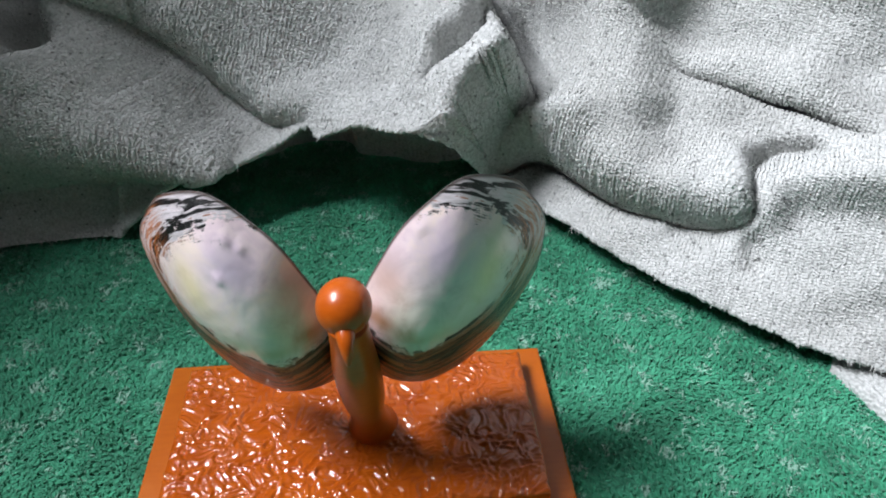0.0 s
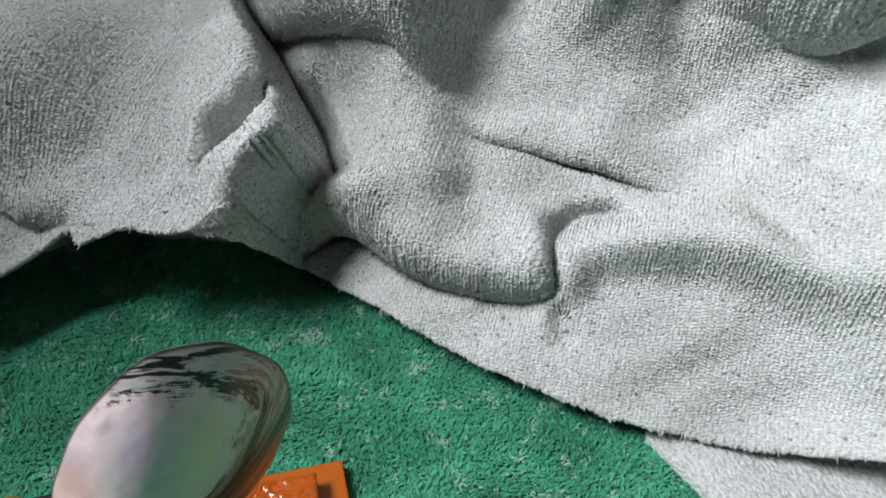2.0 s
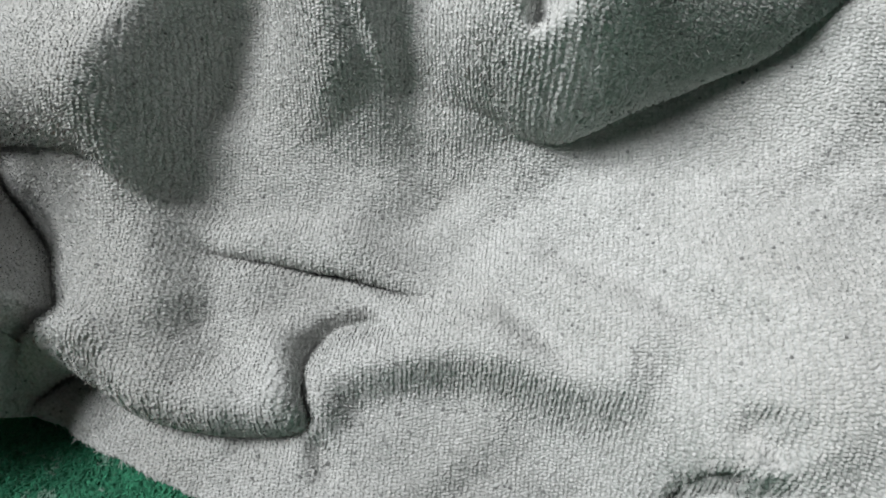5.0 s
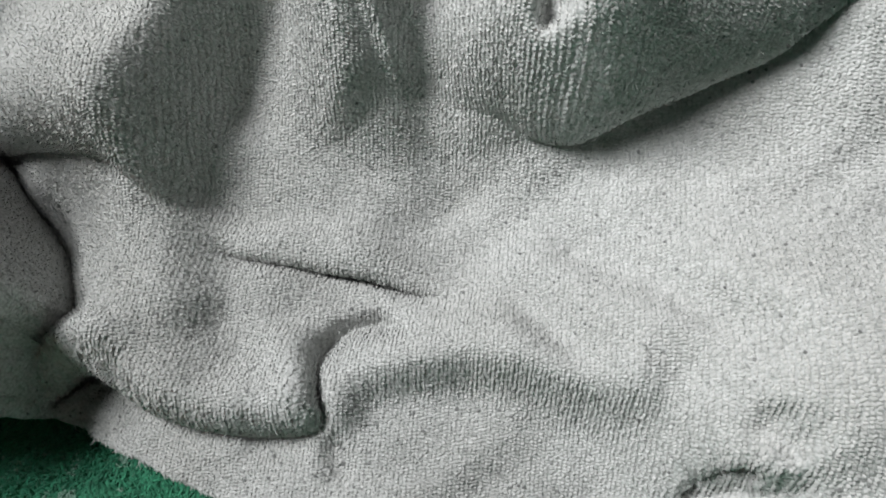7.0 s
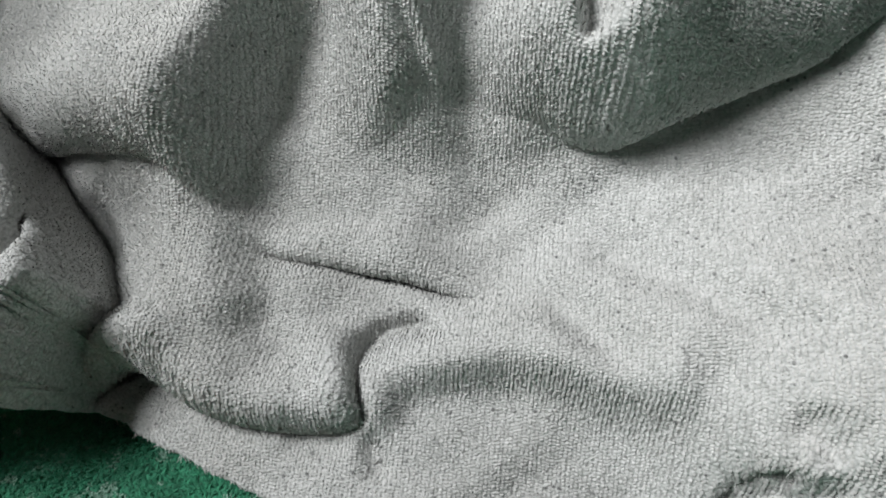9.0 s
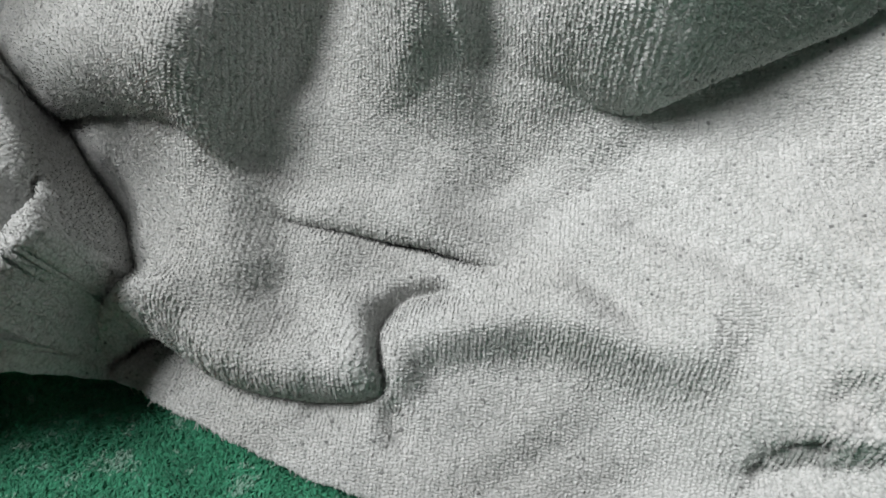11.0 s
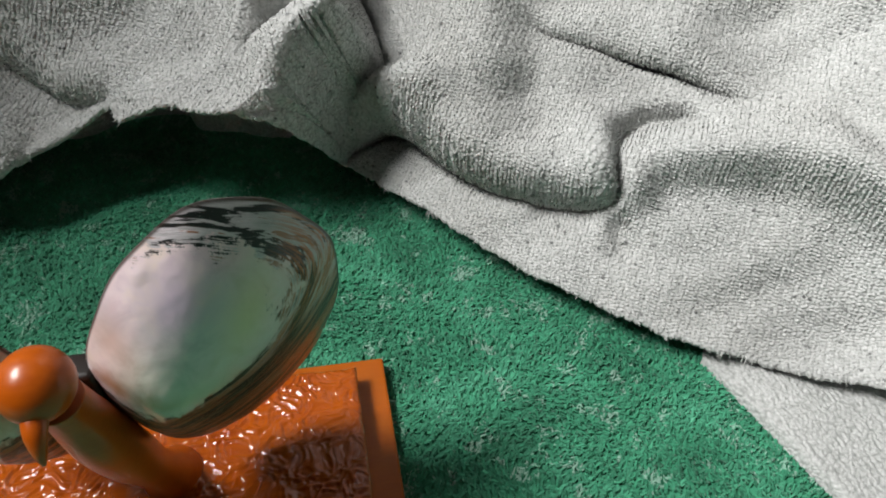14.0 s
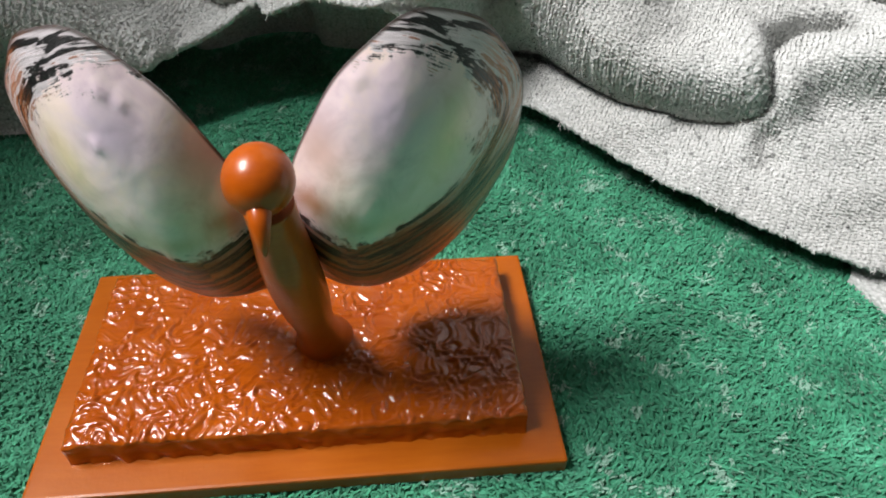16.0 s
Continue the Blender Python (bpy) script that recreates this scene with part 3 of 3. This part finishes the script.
for _ in range(6):  # the far end comes down to the ground
    low = -(0.095 - 0.004 + N.z * towel_lie(us, hem).h) / V.z
    hem = np.where(us < -0.365, 0.5 * hem + 0.5 * low, hem)
hem += 0.00035 * rng.normal(0, 1, len(us)) + 0.0008 * np.sin(us * 190) * np.sin(us * 57)
ss = np.linspace(0, 1, 420)[:, None]
uu = np.repeat(us[None], len(ss), 0)
vv = hem[None] + ss * (0.31 - hem[None])
lie = towel_lie(uu, vv)
hh = lie.h
# soft unevenness of the weave, then the loops
hh += 0.0016 * np.sin(uu * 71 + 3 * np.sin(vv * 43)) * np.cos(vv * 58 + 2 * np.sin(uu * 37))
loops = rng.normal(0, 1, uu.shape)
hh += 0.00012 * loops
An, Au, Av, Ac = (np.array(a[:]) for a in (N, U, V, C0))
top = Ac + (uu + lie.du)[..., None] * Au + (vv + lie.dv)[..., None] * Av + hh[..., None] * An
# unseen cloth at the far end and top, raised to block the window light
light_block = 0.36 * smooth((-0.50 - uu) / 0.07)
top[..., 2] += light_block + 0.42 * smooth((vv - 0.208) / 0.05) * smooth((0.08 - uu) / 0.10)
top[..., 0] += 0.16 * light_block
# hem turned under, then cloth running back to the ground behind it
edge = top[0]
under = []
for k in range(1, 7):
    a = np.pi * k / 6
    under.append(edge - Av * 0.0022 * np.sin(a) - An * 0.0022 * (1 - np.cos(a)))
last = under[-1]
for k in range(1, 13):
    f = k / 12
    p = last + np.array((0.02, 0.10, 0.0)) * f
    p[:, 2] = last[:, 2] * (1 - f ** 3.5)
    p[:, 2] += 0.006 * np.sin(us * 90 + 5 * f) * f * (1 - f)
    under.append(p)
full = np.concatenate([np.stack(under[::-1]), top], 0)
full[..., 2] = np.maximum(full[..., 2], 0.0035)
extra = len(under)
uvs = np.stack([np.repeat(us[None], len(full), 0), np.concatenate([np.repeat(hem[None], extra, 0) - np.linspace(0.11, 0.001, extra)[:, None], vv], 0)], -1)
w = len(us)
j, i = np.meshgrid(np.arange(len(full) - 1), np.arange(w - 1), indexing="ij")
a = (j * w + i).ravel()
quads = np.stack([a, a + 1, a + w + 1, a + w], 1)
grey = fast_mesh("grey_towel", full.reshape(-1, 3), quads, GREY, uv=uvs.reshape(-1, 2))
tagged(grey, "pale grey terry towel heaped in soft folds", "towel")

# loops of yarn in columns on the cloth
du_, dv_ = np.gradient(top, axis=1), np.gradient(top, axis=0)
nrm = np.cross(du_, dv_)
nrm /= np.maximum(np.linalg.norm(nrm, axis=-1, keepdims=True), 1e-9)
run = np.concatenate([np.zeros((1, w)), np.cumsum(np.linalg.norm(np.diff(top, axis=0), axis=-1), 0)])
cols, spots = [], []
for k in np.arange(-0.53, 0.335, 0.0022):
    ci = (k + 0.62) / 0.98 * (w - 1)
    n_here = run[:, int(ci)]
    at = np.arange(0.0, n_here[np.searchsorted(vv[:, int(ci)], 0.225)], 0.0018)
    at = at + rng.uniform(-0.0003, 0.0003, len(at)) + rng.uniform(0, 0.0018)
    spots.append(np.interp(at, n_here, np.arange(len(top))))
    cols.append(np.full(len(at), ci) + rng.normal(0, 0.24, len(at)))
ri, ci = np.concatenate(spots).clip(0, len(top) - 1.001), np.concatenate(cols).clip(0, w - 1.001)


def sample(field):
    r0, c0 = ri.astype(int), ci.astype(int)
    fr, fc = (ri - r0)[:, None], (ci - c0)[:, None]
    return (field[r0, c0] * (1 - fc) + field[r0, c0 + 1] * fc) * (1 - fr) + (field[r0 + 1, c0] * (1 - fc) + field[r0 + 1, c0 + 1] * fc) * fr


n_, t1, base = sample(nrm), sample(du_), sample(top)
t1 /= np.maximum(np.linalg.norm(t1, axis=1, keepdims=True), 1e-9)
t2 = np.cross(n_, t1)
count = len(base)
spin = rng.normal(-1.5, 0.38, count)[:, None]
way = t1 * np.cos(spin) + t2 * np.sin(spin)
wide = np.cross(n_, way) * rng.uniform(0.0006, 0.00105, (count, 1))
tall = n_ * rng.uniform(0.0008, 0.0016, (count, 1))
long_ = way * rng.uniform(0.0011, 0.0018, (count, 1))
rows = []
for f_long, f_tall, f_wide in ((-0.45, -0.25, 0.7), (0.1, 1.0, 1.0), (0.7, 0.1, 0.7)):
    for side in (-1, 1):
        rows.append(base + long_ * f_long + tall * f_tall + wide * f_wide * side)
co = np.stack(rows, 1).reshape(-1, 3)
b6 = np.arange(count)[:, None] * 6
nap = fast_mesh("nap", co, np.concatenate([b6 + np.array([[0, 1, 3, 2]]), b6 + np.array([[2, 3, 5, 4]])], 0), GREY_NAP)
nap.parent = grey
tagged(nap, kind="stuff")

# frayed threads along the hem and stray fibres on the cloth
def threads(start, way, length, thick, sag):
    n = len(start)
    side = np.cross(way, An)
    side /= np.maximum(np.linalg.norm(side, axis=1, keepdims=True), 1e-9)
    bend = rng.normal(0, 0.35, (n, 1)) * side
    rows = []
    for f, wd in ((0.0, 1.0), (0.35, 1.0), (0.7, 0.9), (1.0, 0.5)):
        p = start + length * (f * way + f * f * bend) + np.array((0, 0, -1.0)) * sag * length * f * f
        for s in (-1, 1):
            rows.append(p + side * thick * wd * s)
    base = np.arange(n)[:, None] * 8
    return np.stack(rows, 1).reshape(-1, 3), np.concatenate([base + np.array([[k, k + 1, k + 3, k + 2]]) for k in (0, 2, 4)], 0)


k = rng.integers(150, 800, 700)
go = -Av + 0.5 * An + rng.normal(0, 0.6, (700, 3))
go /= np.linalg.norm(go, axis=1, keepdims=True)
c1, q1 = threads(edge[k] - Av * 0.001, go, rng.gamma(1.3, 0.0006, (700, 1)) + 0.0006, 0.00022, rng.uniform(0.1, 0.7, (700, 1)))
k = rng.integers(0, count, 9000)
go = n_[k] * 0.8 + rng.normal(0, 0.6, (9000, 3))
go /= np.linalg.norm(go, axis=1, keepdims=True)
c2, q2 = threads(base[k] + n_[k] * 0.0006, go, rng.gamma(2.0, 0.0005, (9000, 1)) + 0.0008, 0.00012, rng.uniform(0.0, 0.5, (9000, 1)))
fray = fast_mesh("fray", np.concatenate([c1, c2]), np.concatenate([q1, q2 + len(c1)]), GREY_NAP)
fray.parent = grey
tagged(fray, kind="stuff")

# second thickness of the towel lying flat under the hem
lx, ly = np.meshgrid(np.linspace(0, 1, 160), np.linspace(0, 1, 120))
p0, p1 = np.array((0.262, -0.024)), np.array((0.300, -0.150))
q0, q1 = np.array((0.30, 0.05)), np.array((0.56, -0.10))
flat = (p0 + (p1 - p0) * ly[..., None]) * (1 - lx[..., None]) + (q0 + (q1 - q0) * ly[..., None]) * lx[..., None]
z = 0.0045 + 0.003 * np.sin(lx * 5 + ly * 3) ** 2 + 0.0002 * rng.normal(0, 1, lx.shape)
z = z * (lx / 0.012).clip(0, 1) ** 0.5 + 0.0006
lay = np.concatenate([flat, z[..., None]], -1)
w = 160
j, i = np.meshgrid(np.arange(119), np.arange(w - 1), indexing="ij")
a = (j * w + i).ravel()
lower = fast_mesh("lower_layer", lay.reshape(-1, 3), np.stack([a, a + 1, a + w + 1, a + w], 1), GREY, uv=flat.reshape(-1, 2))
lower.parent = grey

# ---------------------------------------------------------------- figurine
BASE = Vector((0, -0.056, 0))
fig = new("shell_bird_figurine")
fig.location = BASE
tagged(fig, "orange varnished wooden bird with mussel shell wings on a plinth", "figurine")


def fpart(name, bm, m, label="", smooth=False, parent=None):
    bmesh.ops.translate(bm, verts=bm.verts[:], vec=-BASE)
    ob = part(name, bm, m, fig, label, smooth)
    if parent:
        ob.parent = parent
    return ob


board = fpart("board", box(-0.1, 0.1, -0.112, 0.0, 0.0, 0.008, 0.0012), VARNISH, "smooth satin orange wooden board")


def wrinkles(x, y):
    p = Vector((x * 190, y * 190, 0.0))
    q = p + 1.1 * Vector((noise.noise(p * 0.45), noise.noise(p * 0.45 + Vector((9, 3, 1))), 0))
    n1, n2 = noise.noise(q * 1.05), noise.noise(q * 2.1 + Vector((4, 7, 2)))
    a = math.sqrt(max(0.0, 1 - (n1 * 3.4) ** 2)) * (0.6 + 0.8 * noise.noise(q * 0.9 + Vector((2, 8, 5))))
    b = math.sqrt(max(0.0, 1 - (n2 * 3.0) ** 2))
    calm = 0.6 + 0.4 * min(1, max(0, noise.noise(p * 0.09) * 2 + 0.7))
    return (0.0014 * a + 0.00045 * b + 0.0006 * noise.noise(p * 0.3)) * calm


def plinth():
    x0, x1, y0, y1, z0, z1 = -0.086, 0.086, -0.098, -0.0125, 0.008, 0.0195
    nx, ny = 300, 150
    bm = bmesh.new()
    rows = []
    # closed strip: foot in front, front face, top, back face
    ys = [(y0, z0)] + [(y0, z0 + (z1 - z0) * k / 8) for k in range(1, 9)] + [(y0 + (y1 - y0) * k / ny, z1) for k in range(1, ny)] + [(y1, z1 - (z1 - z0) * k / 8) for k in range(9)]
    for y, z in ys:
        row = []
        for i in range(nx + 1):
            x = x0 + (x1 - x0) * i / nx
            if z > z1 - 1e-6:
                edge = min(i / nx, 1 - i / nx) * (x1 - x0)
                dz = wrinkles(x, y) - 0.0012 * math.exp(-(min(edge, y - y0, y1 - y) / 0.0012))
                row.append(bm.verts.new((x, y, z + dz)))
            else:
                out = 0.0009 * noise.noise(Vector((x * 160, z * 220, y * 9))) + 0.0012 * max(0, 1 - (z - z0) / 0.0025) * (0.5 + noise.noise(Vector((x * 240, 0, y))))
                row.append(bm.verts.new((x, y - out if y < -0.05 else y + out, z)))
        rows.append(row)
    for r, s in zip(rows, rows[1:]):
        for i in range(nx):
            bm.faces.new((r[i], r[i + 1], s[i + 1], s[i]))
    for side in (0, nx):
        loop = [r[side] for r in rows]
        for v in loop:
            v.co.x += 0.0009 * noise.noise(Vector((v.co.z * 220, v.co.y * 160, 3)))
        bm.faces.new(loop if side == 0 else loop[::-1])
    bmesh.ops.recalc_face_normals(bm, faces=bm.faces[:])
    return bm


plinth_ob = fpart("plinth", plinth(), WRINKLED, "crinkled glossy orange plinth block", True)


def sweep(stations, seg=28):
    """A round body through stations (x, y, z, radius)."""
    bm = bmesh.new()
    rings = []
    for k, (x, y, z, r) in enumerate(stations):
        a, b = stations[max(k - 1, 0)], stations[min(k + 1, len(stations) - 1)]
        t = Vector((b[0] - a[0], b[1] - a[1], b[2] - a[2])).normalized()
        e1 = t.cross(Vector((0, 1, 0.2))).normalized()
        e2 = t.cross(e1)
        rings.append([bm.verts.new(Vector((x, y, z)) + r * (math.cos(2 * math.pi * i / seg) * e1 + math.sin(2 * math.pi * i / seg) * e2)) for i in range(seg)])
    for r, s in zip(rings, rings[1:]):
        for i in range(seg):
            bm.faces.new((r[i], r[(i + 1) % seg], s[(i + 1) % seg], s[i]))
    bm.faces.new(rings[0][::-1])
    bm.faces.new(rings[-1])
    bmesh.ops.recalc_face_normals(bm, faces=bm.faces[:])
    return bm


def curve_through(keys, n):
    """Smooth stations through a few keys (Catmull-Rom)."""
    k = np.array([keys[0]] + list(keys) + [keys[-1]], float)
    out = []
    for s in np.linspace(0, len(keys) - 1, n):
        i = min(int(s), len(keys) - 2)
        t = s - i
        a, b, c, d = k[i], k[i + 1], k[i + 2], k[i + 3]
        out.append(0.5 * (2 * b + (c - a) * t + (2 * a - 5 * b + 4 * c - d) * t * t + (3 * b - a - 3 * c + d) * t ** 3))
    return [tuple(float(v) for v in o) for o in out]


BODY = [(0.0075, -0.055, 0.018, 0.0125), (0.007, -0.059, 0.028, 0.0092), (0.0062, -0.066, 0.045, 0.0078), (0.0055, -0.075, 0.068, 0.0092),
        (0.0045, -0.083, 0.092, 0.0092), (0.0040, -0.089, 0.113, 0.0076), (0.0038, -0.093, 0.126, 0.0072)]
body = fpart("body", sweep(curve_through(BODY, 40)), CARVED, "carved round wooden body", True)
HEAD = Vector((0.0035, -0.0965, 0.1365))
bm = bmesh.new()
bmesh.ops.create_uvsphere(bm, u_segments=40, v_segments=24, radius=0.0094, matrix=Matrix.Translation(HEAD) @ Matrix.Diagonal((1, 1.08, 1.02, 1)))
head = fpart("head", bm, CARVED, "smooth round varnished head", True)
beak = fpart("beak", sweep(curve_through([(0.0036, -0.103, 0.1335, 0.0034), (0.0040, -0.1075, 0.1315, 0.0029), (0.0044, -0.1105, 0.1275, 0.0018), (0.0046, -0.1118, 0.1240, 0.0005)], 16), 16), CARVED, "short pointed beak", True)

BLISTERS = {-1: ((0.82, 0.22), (0.62, 0.07), (0.78, 0.35)), 1: ((0.80, 0.45), (0.78, 0.50))}
LONG, SHORT, EGG, DEPTH, UMBO = 0.0643, 0.0396, 0.0465, 0.0220, (0.003, 0.021)


def wing(side, m):
    """One valve: outside, rim and hollow inside as three meshes."""
    rings, seg, thick = 48, 180, 0.0013
    def surface(lift, shrink):
        pts, uv = [], []
        for k in range(rings + 1):
            r = k / rings
            for i in range(seg):
                a = 2 * math.pi * i / seg
                wob = 1 + 0.012 * math.sin(5 * a + 1) * r + 0.008 * math.sin(11 * a) * r
                x = LONG * shrink * math.cos(a) * wob
                y = SHORT * shrink * math.sin(a) * (1 + EGG * math.cos(a)) * wob
                h = DEPTH * (1 - r ** 2.1) - 0.0035 * math.cos(a) ** 2 * r ** 3 - lift * (1 - 0.6 * r ** 6)
                h += 0.0001 * noise.noise(Vector((r * 14, math.cos(a) * 1.5, math.sin(a) * 1.5)))
                p = Vector((x * r + UMBO[0] * (1 - r), -h, y * r + UMBO[1] * (1 - r)))
                for bx, by in BLISTERS[side]:
                    p.y -= (0.0009 if side < 0 else 0.0005) * math.exp(-((r * math.cos(a) - bx) ** 2 / 0.0007 + (r * math.sin(a) - by) ** 2 / 0.0019))
                if side < 0:
                    p.x = -p.x
                pts.append(m @ p - BASE)
                uv.append((r * math.cos(a), r * math.sin(a)))
        quads = [(k * seg + i, k * seg + (i + 1) % seg, (k + 1) * seg + (i + 1) % seg, (k + 1) * seg + i) for k in range(rings) for i in range(seg)]
        return np.array([p[:] for p in pts]), np.array(quads), np.array(uv)
    op, q, uv = surface(0, 1.0)
    ip, _, _ = surface(thick, 0.985)
    flip = (side > 0)
    thing = fast_mesh("wing_shell", op, q[:, ::-1] if flip else q, SHELL_OUT, uv=uv, uv_name="rings")
    inner = fast_mesh("nacre_lining", ip, q if flip else q[:, ::-1], SHELL_IN, uv=uv, uv_name="rings")
    inner.parent = thing
    tagged(inner, "pearly cream and gold shell lining")
    last = rings * seg
    rp = np.concatenate([op[last:], (op[last:] + ip[last:]) / 2 + np.array((0, 0.0004, 0)), ip[last:]])
    rq = np.array([(k * seg + i, k * seg + (i + 1) % seg, (k + 1) * seg + (i + 1) % seg, (k + 1) * seg + i) for k in range(2) for i in range(seg)])
    rim = fast_mesh("rim", rp, rq, SHELL_OUT, uv=np.tile(uv[last:], (3, 1)), uv_name="rings")
    rim.parent = thing
    thing.parent = fig
    tagged(thing, "polished mussel shell with black banded rim")
    return thing


RIGHT_WING = pose(0.0431, -0.0607, 0.1056, 79.57, -76.45, -58.40)
LEFT_WING = pose(-0.0378, -0.0598, 0.1034, 86.68, 75.80, 61.72)
wing(1, RIGHT_WING)
wing(-1, LEFT_WING)
bm = box(-0.003, 0.008, -0.079, -0.069, 0.078, 0.116, 0.002, 3)
fpart("hinge_glue", bm, GLUE, "black glue between the shells", True)
